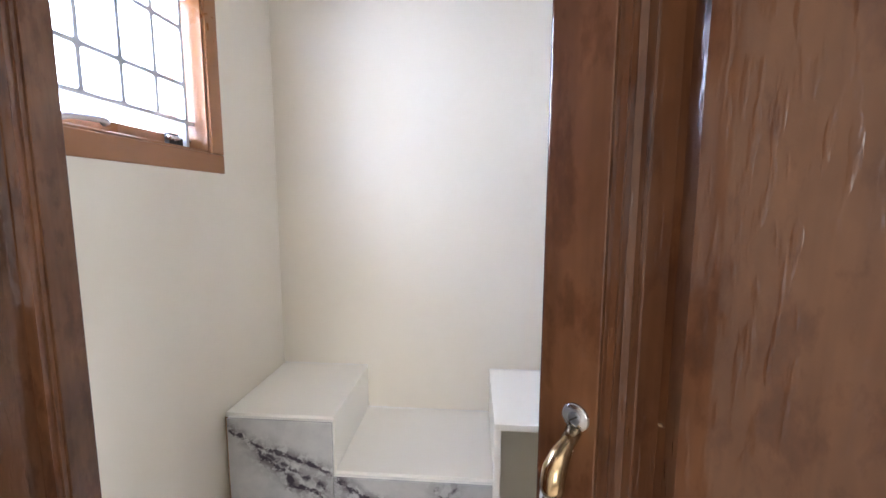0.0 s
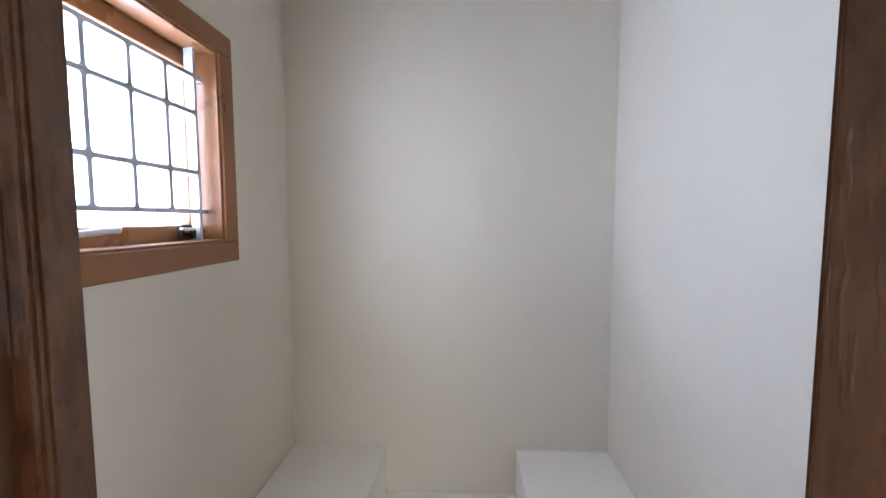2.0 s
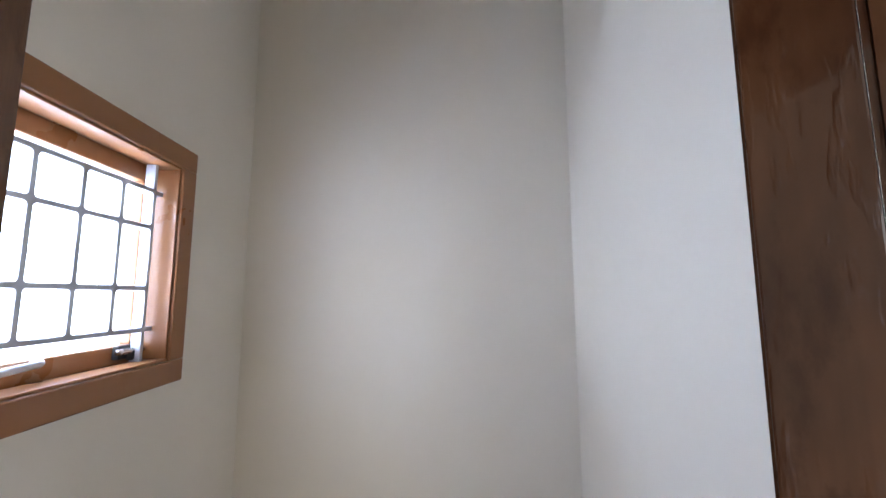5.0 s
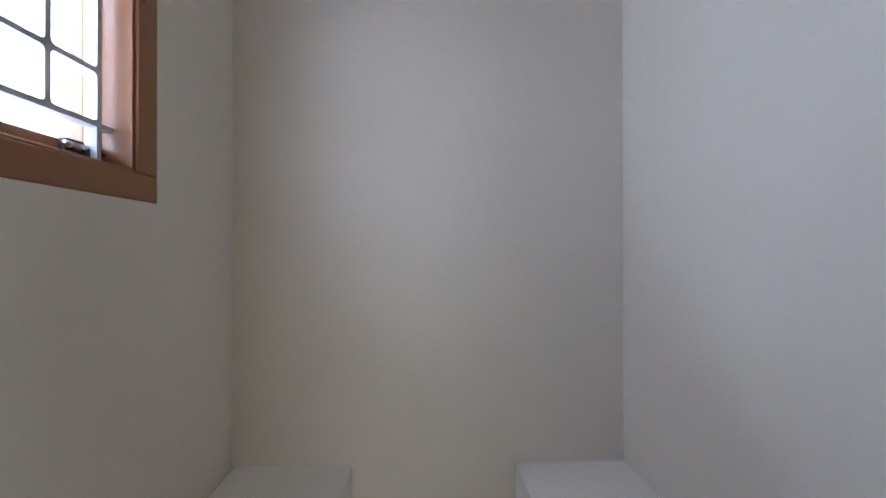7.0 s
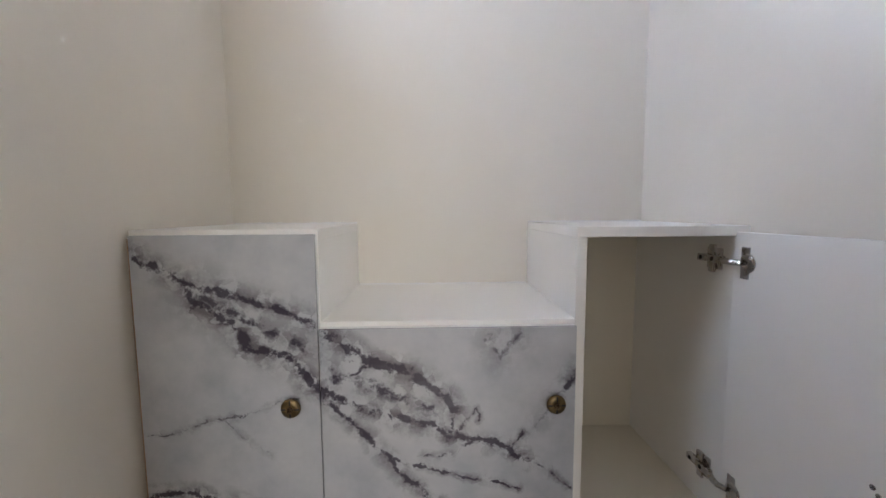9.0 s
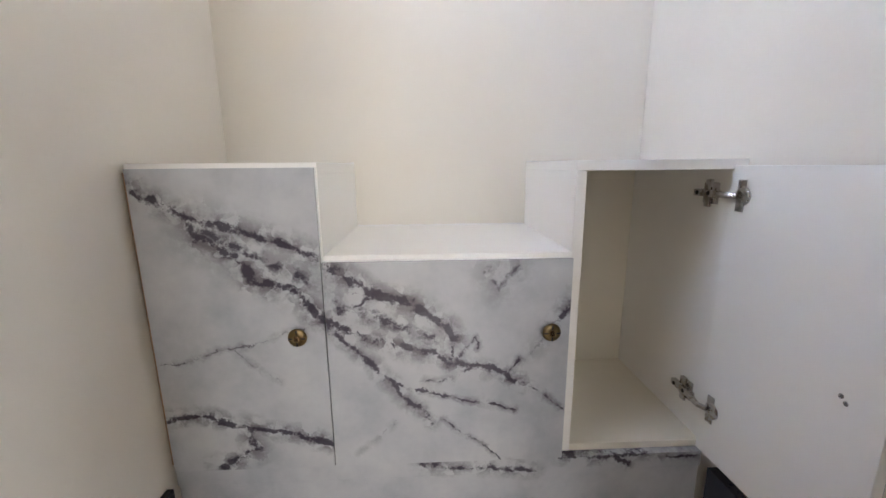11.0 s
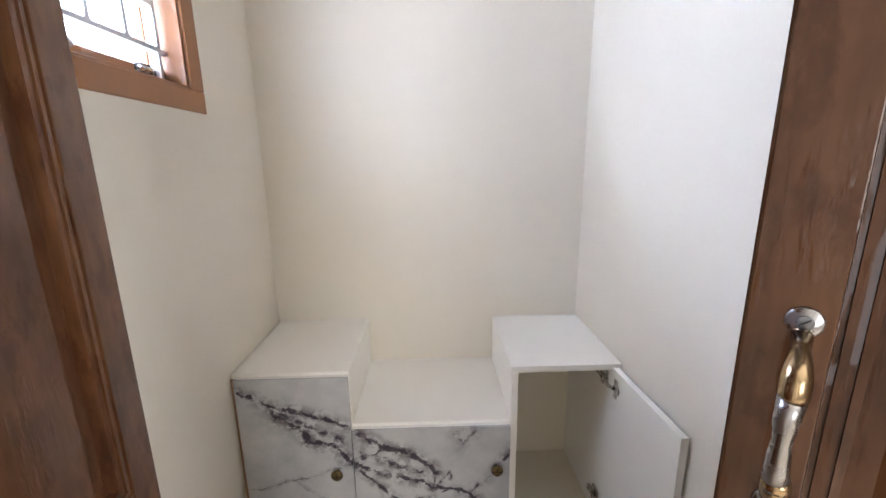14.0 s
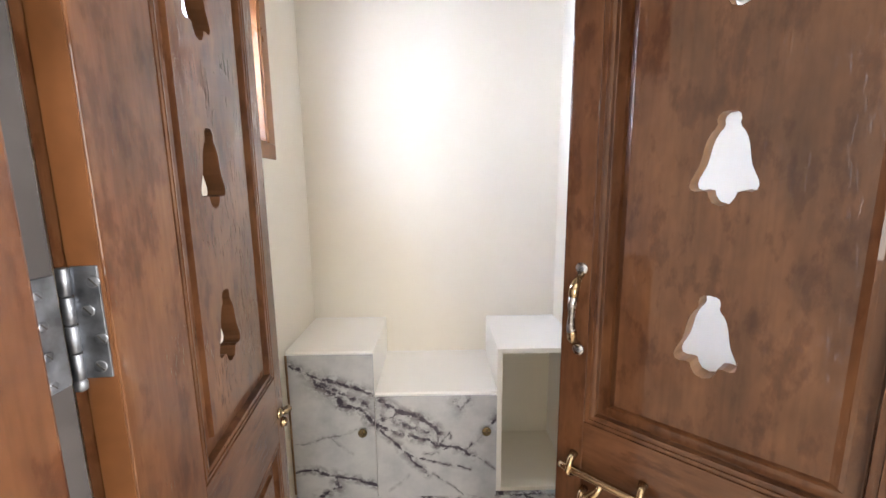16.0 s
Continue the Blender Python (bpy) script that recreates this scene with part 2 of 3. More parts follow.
WALL = paint("cream_wall_paint", (0.76, 0.70, 0.595), (0.79, 0.735, 0.64), 0.66, 90, 0.10, 0.16)
# Beige for the unseen hall, kept dark so the varnish mirrors less of it
HALL = paint("low_bounce_hall_paint", (0.29, 0.26, 0.22), (0.34, 0.31, 0.27), 0.6)
CEIL = paint("white_ceiling_paint", (0.72, 0.70, 0.66), (0.78, 0.76, 0.72), 0.6)
FLOOR = paint("beige_floor_tile", (0.46, 0.40, 0.33), (0.56, 0.50, 0.42), 0.2, 30, 0.02)
WHITE = paint("white_laminate", (0.90, 0.87, 0.80), (0.92, 0.89, 0.83), 0.34, 240, 0.015, 0.4)
INNER = paint("cream_inner_laminate", (0.84, 0.78, 0.64), (0.87, 0.81, 0.68), 0.4, 240, 0.015, 0.4)
EDGE = plain("white_edge_band", (0.82, 0.80, 0.77), 0.35, 0, 40, 0.03, 0.02)
MARBLE_TOWER, MARBLE_MIDDLE = marble("marble_laminate_tower", VEINS_TOWER), marble("marble_laminate_middle", VEINS_MIDDLE + VEINS_SIDE)
MARBLE_BASE = marble("marble_laminate_base", VEINS_BASE)
TEAK, TEAK_RAIL = teak("teak_upright", "z"), teak("teak_cross", "x")
RAW = plain("orange_oiled_teak", (0.105, 0.040, 0.013), 0.4, 0, 9, 0.45, 0.1)
# Dark wood of the free edges; on bell cuts it also carries their shade
SAWN = plain("dark_edge_shaded_cut_teak", (0.062, 0.026, 0.011), 0.75, 0, 12, 0.4, 0.2)
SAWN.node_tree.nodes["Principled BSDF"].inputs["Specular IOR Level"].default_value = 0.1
# Dull grey rebate, darkened in the colour to stand for its shade
REBATE = plain("shaded_grey_rebate", (0.036, 0.031, 0.029), 0.6, 0, 14, 0.3, 0.1)
RAWEDGE = plain("raw_board_edge", (0.30, 0.18, 0.09), 0.7, 0, 30, 0.25, 0.1)
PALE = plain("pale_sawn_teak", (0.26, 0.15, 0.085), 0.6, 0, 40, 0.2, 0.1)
BROWN = plain("brown_window_enamel", (0.285, 0.120, 0.042), 0.30, 0, 6, 0.05, 0.03)
GRILLE = plain("silver_grey_grille_paint", (0.60, 0.63, 0.70), 0.35, 0, 50, 0.06, 0.1)
STEEL = plain("brushed_steel", (0.36, 0.36, 0.37), 0.26, 1.0, 70, 0.12, 0.08)
DULL = plain("galvanised_steel", (0.20, 0.21, 0.23), 0.48, 1.0, 60, 0.3, 0.25)
BRASS = plain("polished_brass", (0.44, 0.33, 0.20), 0.22, 1.0, 60, 0.12, 0.04)
BRONZE = plain("antique_bronze", (0.20, 0.145, 0.07), 0.33, 1.0, 90, 0.3, 0.1)
NICKEL = plain("nickel_hinge_metal", (0.50, 0.47, 0.44), 0.27, 1.0, 60, 0.15, 0.05)
BLACK = plain("black_granite", (0.018, 0.018, 0.026), 0.15, 0, 160, 0.4, 0.01)
DARK = plain("dark_screw_slot", (0.03, 0.028, 0.025), 0.6, 0, 60, 0.2, 0.0)

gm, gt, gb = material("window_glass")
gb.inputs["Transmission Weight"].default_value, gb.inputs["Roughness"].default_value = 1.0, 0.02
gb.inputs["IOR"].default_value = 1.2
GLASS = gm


# ---- mesh helpers ----
def mesh_of(name, bm, mat):
    me = bpy.data.meshes.new(name)
    bmesh.ops.recalc_face_normals(bm, faces=bm.faces)
    bm.to_mesh(me)
    bm.free()
    me.materials.append(mat)
    return me


def part(name, bm, mat, parent=None, label="", smooth=False):
    """Links a bmesh as one mesh object under its thing or part."""
    ob = new(name, mesh_of(name, bm, mat))
    if smooth:
        for poly in ob.data.polygons:
            poly.use_smooth = True
    if parent is not None:
        ob.parent = parent
    return tagged(ob, label)


def thing(name, m, label, category, group="", kind=""):
    ob = new(name)
    ob.matrix_world = m
    ob.empty_display_size = 0.05
    return tagged(ob, label, category, group, kind)


def box(x0, x1, y0, y1, z0, z1, bevel=0.0, bm=None):
    own = bm is None
    bm = bm or bmesh.new()
    made = bmesh.ops.create_cube(bm, size=1, matrix=Matrix.Translation(((x0 + x1) / 2, (y0 + y1) / 2, (z0 + z1) / 2)) @ Matrix.Diagonal((abs(x1 - x0), abs(y1 - y0), abs(z1 - z0), 1)))
    if bevel and own:
        bmesh.ops.bevel(bm, geom=list(bm.edges), offset=bevel, segments=2, affect="EDGES", profile=0.5)
    return bm


def prism(pts, z0, z1, bm=None):
    """An upright prism over a plan outline."""
    bm = bm or bmesh.new()
    low = [bm.verts.new((x, y, z0)) for x, y in pts]
    top = [bm.verts.new((x, y, z1)) for x, y in pts]
    bm.faces.new(low[::-1])
    bm.faces.new(top)
    n = len(pts)
    for i in range(n):
        bm.faces.new((low[i], low[(i + 1) % n], top[(i + 1) % n], top[i]))
    return bm


def lathe(profile, m=None, seg=20):
    """A turned body round z from (radius, height) pairs."""
    bm = bmesh.new()
    rings = []
    for r, z in profile:
        rings.append([bm.verts.new((r * math.cos(2 * math.pi * k / seg), r * math.sin(2 * math.pi * k / seg), z)) for k in range(seg)])
    for a, b in zip(rings, rings[1:]):
        for k in range(seg):
            bm.faces.new((a[k], a[(k + 1) % seg], b[(k + 1) % seg], b[k]))
    bm.faces.new(rings[0][::-1])
    bm.faces.new(rings[-1])
    if m is not None:
        bm.transform(m)
    return bm


def tube(path, radii, seg=12, flat=1.0):
    """A swept round bar along a path with a radius at each point."""
    bm = bmesh.new()
    pts = [Vector(p) for p in path]
    rings = []
    for i, p in enumerate(pts):
        d = (pts[min(i + 1, len(pts) - 1)] - pts[max(i - 1, 0)]).normalized()
        side = d.cross(Vector((1, 0, 0))) if abs(d.x) < 0.9 else d.cross(Vector((0, 0, 1)))
        side.normalize()
        other = d.cross(side)
        rings.append([bm.verts.new(p + radii[i] * (math.cos(2 * math.pi * k / seg) * side + flat * math.sin(2 * math.pi * k / seg) * other)) for k in range(seg)])
    for a, b in zip(rings, rings[1:]):
        for k in range(seg):
            bm.faces.new((a[k], a[(k + 1) % seg], b[(k + 1) % seg], b[k]))
    bm.faces.new(rings[0][::-1])
    bm.faces.new(rings[-1])
    return bm


# ---- plan of the small room ----
LEFT, TALL = -0.525, 2.85
FRONT_IN, FRONT_OUT = -1.380, -1.515
JAMB_L, JAMB_R = -0.2635, 0.572
HEAD = 2.075


def right_wall_x(y):
    return 0.525 - 0.024 * y


# Window opening in the side wall
WY0, WY1, WZ0, WZ1 = -0.915, -0.289, 1.562, 2.110

w = bmesh.new()
for y0, y1, z0, z1 in ((FRONT_IN, WY0, 0, TALL), (WY1, 0.0, 0, TALL), (WY0, WY1, 0, WZ0), (WY0, WY1, WZ1, TALL)):
    box(LEFT - 0.20, LEFT, y0, y1, z0, z1, bm=w)
tagged(part("wall_west", w, WALL), "cream painted side wall with a small window", "wall", kind="structure")
tagged(part("wall_north", box(LEFT - 0.2, 0.80, 0.0, 0.15, 0, TALL), WALL), "plain cream painted back wall behind the cabinets", "wall", kind="structure")
tagged(part("wall_east", prism([(right_wall_x(0), 0), (right_wall_x(FRONT_IN), FRONT_IN), (0.80, FRONT_IN), (0.80, 0)], 0, TALL), WALL), "plain pale painted side wall", "wall", kind="structure")
w = bmesh.new()
for x0, x1, z0, z1 in ((-0.95, JAMB_L - 0.06, 0, TALL), (JAMB_R + 0.06, 2.2, 0, TALL), (JAMB_L - 0.06, JAMB_R + 0.06, HEAD + 0.06, TALL)):
    box(x0, x1, FRONT_OUT, FRONT_IN, z0, z1, bm=w)
tagged(part("wall_south", w, WALL), "cream painted wall round the doorway", "wall", kind="structure")
tagged(part("floor", box(-2.2, 2.2, -4.6, 0.15, -0.1, 0), FLOOR), "beige tiled floor", "floor", kind="structure")
tagged(part("ceiling", box(-2.2, 2.2, -4.6, 0.15, TALL, TALL + 0.1), CEIL), "plain white painted ceiling", "ceiling", kind="structure")
# Unseen hall outside the doorway; light from its openings falls on the door leaves
w = bmesh.new()
for y0, y1, z0, z1 in ((-4.6, -3.30, 0, TALL), (-2.98, FRONT_OUT, 0, TALL), (-3.30, -2.98, 0, 0.3), (-3.30, -2.98, 2.25, TALL)):
    box(-0.95, -0.85, y0, y1, z0, z1, bm=w)
tagged(part("wall_hall_west", w, HALL), "unseen beige hall wall with a narrow window opening", "wall", kind="structure")
w = bmesh.new()
for y0, y1, z0, z1 in ((-4.6, -3.15, 0, TALL), (-1.75, FRONT_OUT, 0, TALL), (-3.15, -1.75, 0, 0.8), (-3.15, -1.75, 2.4, TALL)):
    box(2.2, 2.3, y0, y1, z0, z1, bm=w)
tagged(part("wall_hall_east", w, HALL), "unseen beige hall wall with an opening added for fill light", "wall", kind="structure")
w = bmesh.new()
for x0, x1, z0, z1 in ((-0.95, -0.45, 0, TALL), (1.05, 2.2, 0, TALL), (-0.45, 1.05, 0, 0.95), (-0.45, 1.05, 2.45, TALL)):
    box(x0, x1, -4.75, -4.6, z0, z1, bm=w)
tagged(part("wall_hall_south", w, HALL), "unseen beige hall wall with a wide window opening", "wall", kind="structure")
# Low black granite skirting along both side walls
tagged(part("baseboard", box(LEFT, LEFT + 0.014, FRONT_IN, -0.378, 0, 0.306, 0.002), BLACK), "black granite skirting", "skirting", kind="structure")
tagged(part("baseboard", prism([(right_wall_x(-0.378), -0.378), (right_wall_x(FRONT_IN), FRONT_IN), (right_wall_x(FRONT_IN) - 0.014, FRONT_IN), (right_wall_x(-0.378) - 0.020, -0.378)], 0, 0.306), BLACK), "black granite skirting", "skirting", kind="structure")

# ---- window ----
win = thing("window_1", pose(LEFT, (WY0 + WY1) / 2, WZ0), "small casement window in brown painted frame with silver-grey grille", "window", kind="structure")
FACE = 0.002                      # the frame stands this far proud of the wall
wy, wz = WY1 - WY0, WZ1 - WZ0
hw = wy / 2
FW = 0.050


def frame_bar(name, y0, y1, z0, z1, x0, x1, parent, bevel=0.003, mat=BROWN):
    return part(name, box(x0, x1, y0, y1, z0, z1, bevel), mat, parent)


for nm, a in (("sill_rail", (-hw, hw, 0, FW)), ("head_rail", (-hw, hw, wz - FW, wz)), ("frame_post", (-hw, -hw + FW, FW, wz - FW)), ("frame_post", (hw - FW, hw, FW, wz - FW))):
    frame_bar(nm, *a, -0.112, FACE, win)
# thin stepped bead on the inner edge of the frame
for a in ((-hw + FW, hw - FW, FW, FW + 0.006), (-hw + FW, hw - FW, wz - FW - 0.006, wz - FW), (-hw + FW, -hw + FW + 0.006, FW + 0.006, wz - FW - 0.006), (hw - FW - 0.006, hw - FW, FW + 0.006, wz - FW - 0.006)):
    frame_bar("bead", *a, -0.058, -0.004, win, 0.002)
# outer lining of the opening
for a in ((-hw, hw, 0, 0.03), (-hw, hw, wz - 0.03, wz), (-hw, -hw + 0.02, 0.03, wz - 0.03), (hw - 0.02, hw, 0.03, wz - 0.03)):
    frame_bar("lining", *a, -0.20, -0.1125, win, 0.0, CEIL)
# casement sash
SI = FW + 0.0008
sash = part("sash", box(-0.098, -0.070, -hw + SI, hw - SI, SI, SI + 0.040, 0.003), BROWN, win)
for a in ((-hw + SI, hw - SI, wz - SI - 0.040, wz - SI), (-hw + SI, -hw + SI + 0.026, SI + 0.0402, wz - SI - 0.0402), (hw - SI - 0.026, hw - SI, SI + 0.0402, wz - SI - 0.0402)):
    frame_bar("sash_bar", *a, -0.098, -0.070, sash)
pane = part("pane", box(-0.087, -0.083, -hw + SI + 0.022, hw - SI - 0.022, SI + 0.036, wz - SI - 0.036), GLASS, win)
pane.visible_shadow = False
# grille: flat bars with rounded corners, a little behind the wall face
bar_y = [-0.377 - 0.0895 * k - (WY0 + WY1) / 2 for k in range(6)]
bar_z = [z - WZ0 for z in (1.685, 1.774, 1.909, 1.992)]
HALF = 0.0044


def rounded(y0, y1, z0, z1, r, n=4):
    """Corner points of a rectangle with rounded corners."""
    return [(cy + r * math.cos(a + math.pi / 2 * k / n), cz + r * math.sin(a + math.pi / 2 * k / n))
            for cy, cz, a in ((y1 - r, z1 - r, 0), (y0 + r, z1 - r, math.pi / 2), (y0 + r, z0 + r, math.pi), (y1 - r, z0 + r, -math.pi / 2)) for k in range(n + 1)]


def grille_plate():
    """The welded lattice: one plate with round-cornered openings."""
    ys, zs = sorted(bar_y), bar_z
    loops = [rounded(ys[0] - HALF, ys[-1] + HALF, zs[0] - HALF, zs[-1] + HALF, 0.0015)]
    loops += [rounded(ya + HALF, yb - HALF, za + HALF, zb - HALF, 0.007) for ya, yb in zip(ys, ys[1:]) for za, zb in zip(zs, zs[1:])]
    bm, edges = bmesh.new(), []
    for pts in loops:
        vs = [bm.verts.new((-0.035, y, z)) for y, z in pts]
        edges += [bm.edges.new((vs[i], vs[(i + 1) % len(vs)])) for i in range(len(vs))]
    bmesh.ops.triangle_fill(bm, edges=edges, use_beauty=True)
    made = bmesh.ops.extrude_face_region(bm, geom=list(bm.faces))
    bmesh.ops.translate(bm, verts=[v for v in made["geom"] if isinstance(v, bmesh.types.BMVert)], vec=(-0.022, 0, 0))
    bmesh.ops.recalc_face_normals(bm, faces=bm.faces)
    return bm


grille = part("grille", grille_plate(), GRILLE, win, "silver-grey painted steel grille")
for y in (bar_y[0], bar_y[5]):
    part("grille_stub", box(-0.0565, -0.0355, y - HALF, y + HALF, bar_z[-1] + HALF, wz - FW + 0.004), GRILLE, grille)
    part("grille_stub", box(-0.0565, -0.0355, y - HALF, y + HALF, FW - 0.004, bar_z[0] - HALF), GRILLE, grille)
for z in (bar_z[0], bar_z[-1]):
    part("grille_stub", box(-0.0525, -0.0395, -hw + FW - 0.004, bar_y[5] - HALF, z - HALF, z + HALF), GRILLE, grille)
    part("grille_stub", box(-0.0525, -0.0395, bar_y[0] + HALF, hw - FW + 0.004, z - HALF, z + HALF), GRILLE, grille)
# pull handle on the lower sash rail and the latch in the corner
pull = part("pull_handle", tube([(-0.070, -0.077, 0.076), (-0.056, -0.072, 0.078), (-0.050, -0.056, 0.080), (-0.048, -0.022, 0.083), (-0.050, 0.012, 0.085), (-0.058, 0.024, 0.085), (-0.070, 0.028, 0.085)], [0.010, 0.0095, 0.006, 0.0065, 0.006, 0.008, 0.0085]), GRILLE, win, "pale grey pull handle", True)
stay = part("latch", box(-0.069, -0.056, hw - 0.125, hw - 0.062, 0.064, 0.092, 0.002), DARK, win, "dark metal casement latch")
part("latch_bolt", tube([(-0.052, hw - 0.132, 0.080), (-0.052, hw - 0.085, 0.080), (-0.052, hw - 0.060, 0.079)], [0.006, 0.006, 0.005]), NICKEL, stay, "", True)
part("latch_lever", box(-0.060, -0.046, hw - 0.100, hw - 0.080, 0.060, 0.083, 0.003), DARK, stay)

# ---- door frame ----
df = thing("door_frame", pose(0, 0, 0), "dark varnished teak door frame with a rebate", "door frame", kind="structure")
STOP = -1.403
part("jamb", box(JAMB_L - 0.06, JAMB_L, STOP, -1.3745, 0, HEAD), REBATE, df, "dull grey-brown rebate, shade put into its colour")
part("jamb_stop", box(JAMB_L - 0.06, JAMB_L + 0.015, FRONT_OUT - 0.015, STOP - 0.0005, 0, HEAD - 0.015, 0.003), TEAK, df)
part("jamb", box(JAMB_R, JAMB_R + 0.06, STOP, FRONT_IN + 0.001, 0, HEAD), TEAK, df)
part("jamb_stop", box(JAMB_R - 0.015, JAMB_R + 0.06, FRONT_OUT - 0.015, STOP - 0.0005, 0, HEAD - 0.015, 0.003), TEAK, df)
part("frame_head", box(JAMB_L - 0.06, JAMB_R + 0.06, STOP, FRONT_IN + 0.001, HEAD, HEAD + 0.06), TEAK_RAIL, df)
part("frame_head", box(JAMB_L - 0.06, JAMB_R + 0.06, FRONT_OUT - 0.015, STOP - 0.0005, HEAD - 0.0145, HEAD + 0.06, 0.003), TEAK_RAIL, df)

# ---- door leaves ----
LEAF_T, LEAF_Z0, LEAF_Z1 = 0.038, 0.012, 2.065
MID0, MID1 = 0.985, 1.117       # middle rail
TOP0, LOW1 = 1.93, 0.16
# section of the framing from the stile face to the groove, then of the panel from the groove to its raised field: (inset, depth)
FRAMING = [(0.0, 0.0), (0.0003, 0.0024), (0.0030, 0.0026), (0.0033, 0.0006), (0.0072, 0.0004), (0.0075, 0.0026), (0.0108, 0.0028), (0.0111, 0.0012), (0.0150, 0.0020), (0.0156, 0.0122), (0.0170, 0.0124)]
SLOPED = [(0.0168, 0.0125), (0.0290, 0.0116), (0.0335, 0.0100), (0.0395, 0.0054), (0.0415, 0.0040)]
STEEP = [(0.0168, 0.0125), (0.0290, 0.0116), (0.0395, 0.0108), (0.0404, 0.0040)]


def bell_outline(u, top, wide):
    """One bell: knob, broad shoulders, flared lip and clapper, 105 mm tall."""
    half = [(0.0, 0.0), (0.0065, -0.0008), (0.0103, -0.0040), (0.0116, -0.0090), (0.0108, -0.0140), (0.0122, -0.0180), (0.0158, -0.0225), (0.0190, -0.0290), (0.0215, -0.0380), (0.0232, -0.0490),
            (0.0252, -0.0590), (0.0290, -0.0680), (0.0325, -0.0755), (0.0337, -0.0815), (0.0322, -0.0868), (0.0275, -0.0888), (0.0200, -0.0878), (0.0146, -0.0890), (0.0128, -0.0955), (0.0085, -0.1020), (0.0, -0.1050)]
    return [(u + a * wide, top + z) for a, z in half] + [(u - a * wide, top + z) for a, z in half[-2:0:-1]]


def mitred(bm, x0, x1, z0, z1, s, section):
    """Strips that follow a section round a rectangle, mitred at the corners."""
    rings = [[bm.verts.new((x, s * d, z)) for x, z in ((x0 + i, z0 + i), (x1 - i, z0 + i), (x1 - i, z1 - i), (x0 + i, z1 - i))] for i, d in section]
    for a, b in zip(rings, rings[1:]):
        for k in range(4):
            q = (a[k], a[(k + 1) % 4], b[(k + 1) % 4], b[k])
            bm.faces.new(q if s > 0 else q[::-1])
    return bm


def fielded_panel(x0, x1, z0, z1, s, bells, wide, margin):
    """Raised field with sawn bells, and its bevelled margin."""
    inset, near = margin[-1]
    fx0, fx1, fz0, fz1 = x0 + inset, x1 - inset, z0 + inset, z1 - inset
    far = 0.028
    bm = bmesh.new()
    edges = []
    for pts in [[(fx0, fz0), (fx1, fz0), (fx1, fz1), (fx0, fz1)]] + [bell_outline(u, t, wide) for u, t in bells]:
        vs = [bm.verts.new((x, s * near, z)) for x, z in pts]
        edges += [bm.edges.new((vs[i], vs[(i + 1) % len(vs)])) for i in range(len(vs))]
    bmesh.ops.triangle_fill(bm, edges=edges, use_beauty=True)
    made = bmesh.ops.extrude_face_region(bm, geom=list(bm.faces))
    bmesh.ops.translate(bm, verts=[v for v in made["geom"] if isinstance(v, bmesh.types.BMVert)], vec=(0, s * (far - near), 0))
    # the saw cuts of the bells run a little aslant in one leaf
    for v in bm.verts:
        if s < 0 and abs(v.co.y - s * far) < 1e-4 and fx0 + 0.002 < v.co.x < fx1 - 0.002 and fz0 + 0.002 < v.co.z < fz1 - 0.002:
            v.co.x -= 0.0045
            v.co.z += 0.0015
    bmesh.ops.recalc_face_normals(bm, faces=bm.faces)
    bm.normal_update()
    for f in bm.faces:
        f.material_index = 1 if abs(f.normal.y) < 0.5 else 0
    mitred(bm, x0, x1, z0, z1, s, margin)
    mitred(bm, x0, x1, z0, z1, -s, [(0.0168, -0.020), (0.0250, -0.022), (inset, -far)])
    return bm


def door_leaf(name, m, s, label, W, P0, P1, bells, wide, cut_finish, margin):
    """A leaf: hinge edge at x = 0, free edge at x = W; the hall face at y = 0, thickness towards s * y."""
    leaf = thing(name, m, label, "door", "door leaves", "structure")

    def bx(x0, x1, y0, y1, z0, z1, bevel=0.0):
        a, b = sorted((s * y0, s * y1))
        return box(x0, x1, a, b, z0, z1, bevel)

    part("stile", bx(0, P0, 0, LEAF_T, LEAF_Z0, LEAF_Z1, 0.0012), TEAK, leaf)
    part("stile", bx(P1, W, 0, LEAF_T, LEAF_Z0, LEAF_Z1, 0.0012), TEAK, leaf)
    for z0, z1 in ((LEAF_Z0, LOW1), (MID0, MID1), (TOP0, LEAF_Z1)):
        part("rail", bx(P0 + 0.0003, P1 - 0.0003, 0.0003, LEAF_T - 0.0006, z0, z1), TEAK_RAIL, leaf)
    for z0, z1, cut in ((MID1, TOP0, bells), (LOW1, MID0, ())):
        panel = part("panel", fielded_panel(P0, P1, z0, z1, s, cut, wide, margin), TEAK, leaf, "teak panel with bell-shaped cut-outs" if cut else "")
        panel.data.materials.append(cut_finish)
        part("moulding", mitred(bmesh.new(), P0, P1, z0, z1, s, FRAMING), TEAK, leaf)
    # oiled, unvarnished hinge edge
    part("edge_lipping", bx(-0.0012, 0.0, 0.002, 0.0265, LEAF_Z0 + 0.002, LEAF_Z1 - 0.002), RAW, leaf, "orange oiled teak edge")
    part("edge_lipping", bx(W, W + 0.0012, 0.002, LEAF_T - 0.002, LEAF_Z0 + 0.002, LEAF_Z1 - 0.002), SAWN, leaf, "dark unvarnished teak edge")
    return leaf


# Bell cuts: dark in door_1 with the shade put into the colour, pale in door_2
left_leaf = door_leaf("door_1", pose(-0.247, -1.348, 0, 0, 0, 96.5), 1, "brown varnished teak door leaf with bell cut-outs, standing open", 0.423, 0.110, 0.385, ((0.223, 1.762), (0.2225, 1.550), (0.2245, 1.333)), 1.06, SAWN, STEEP)
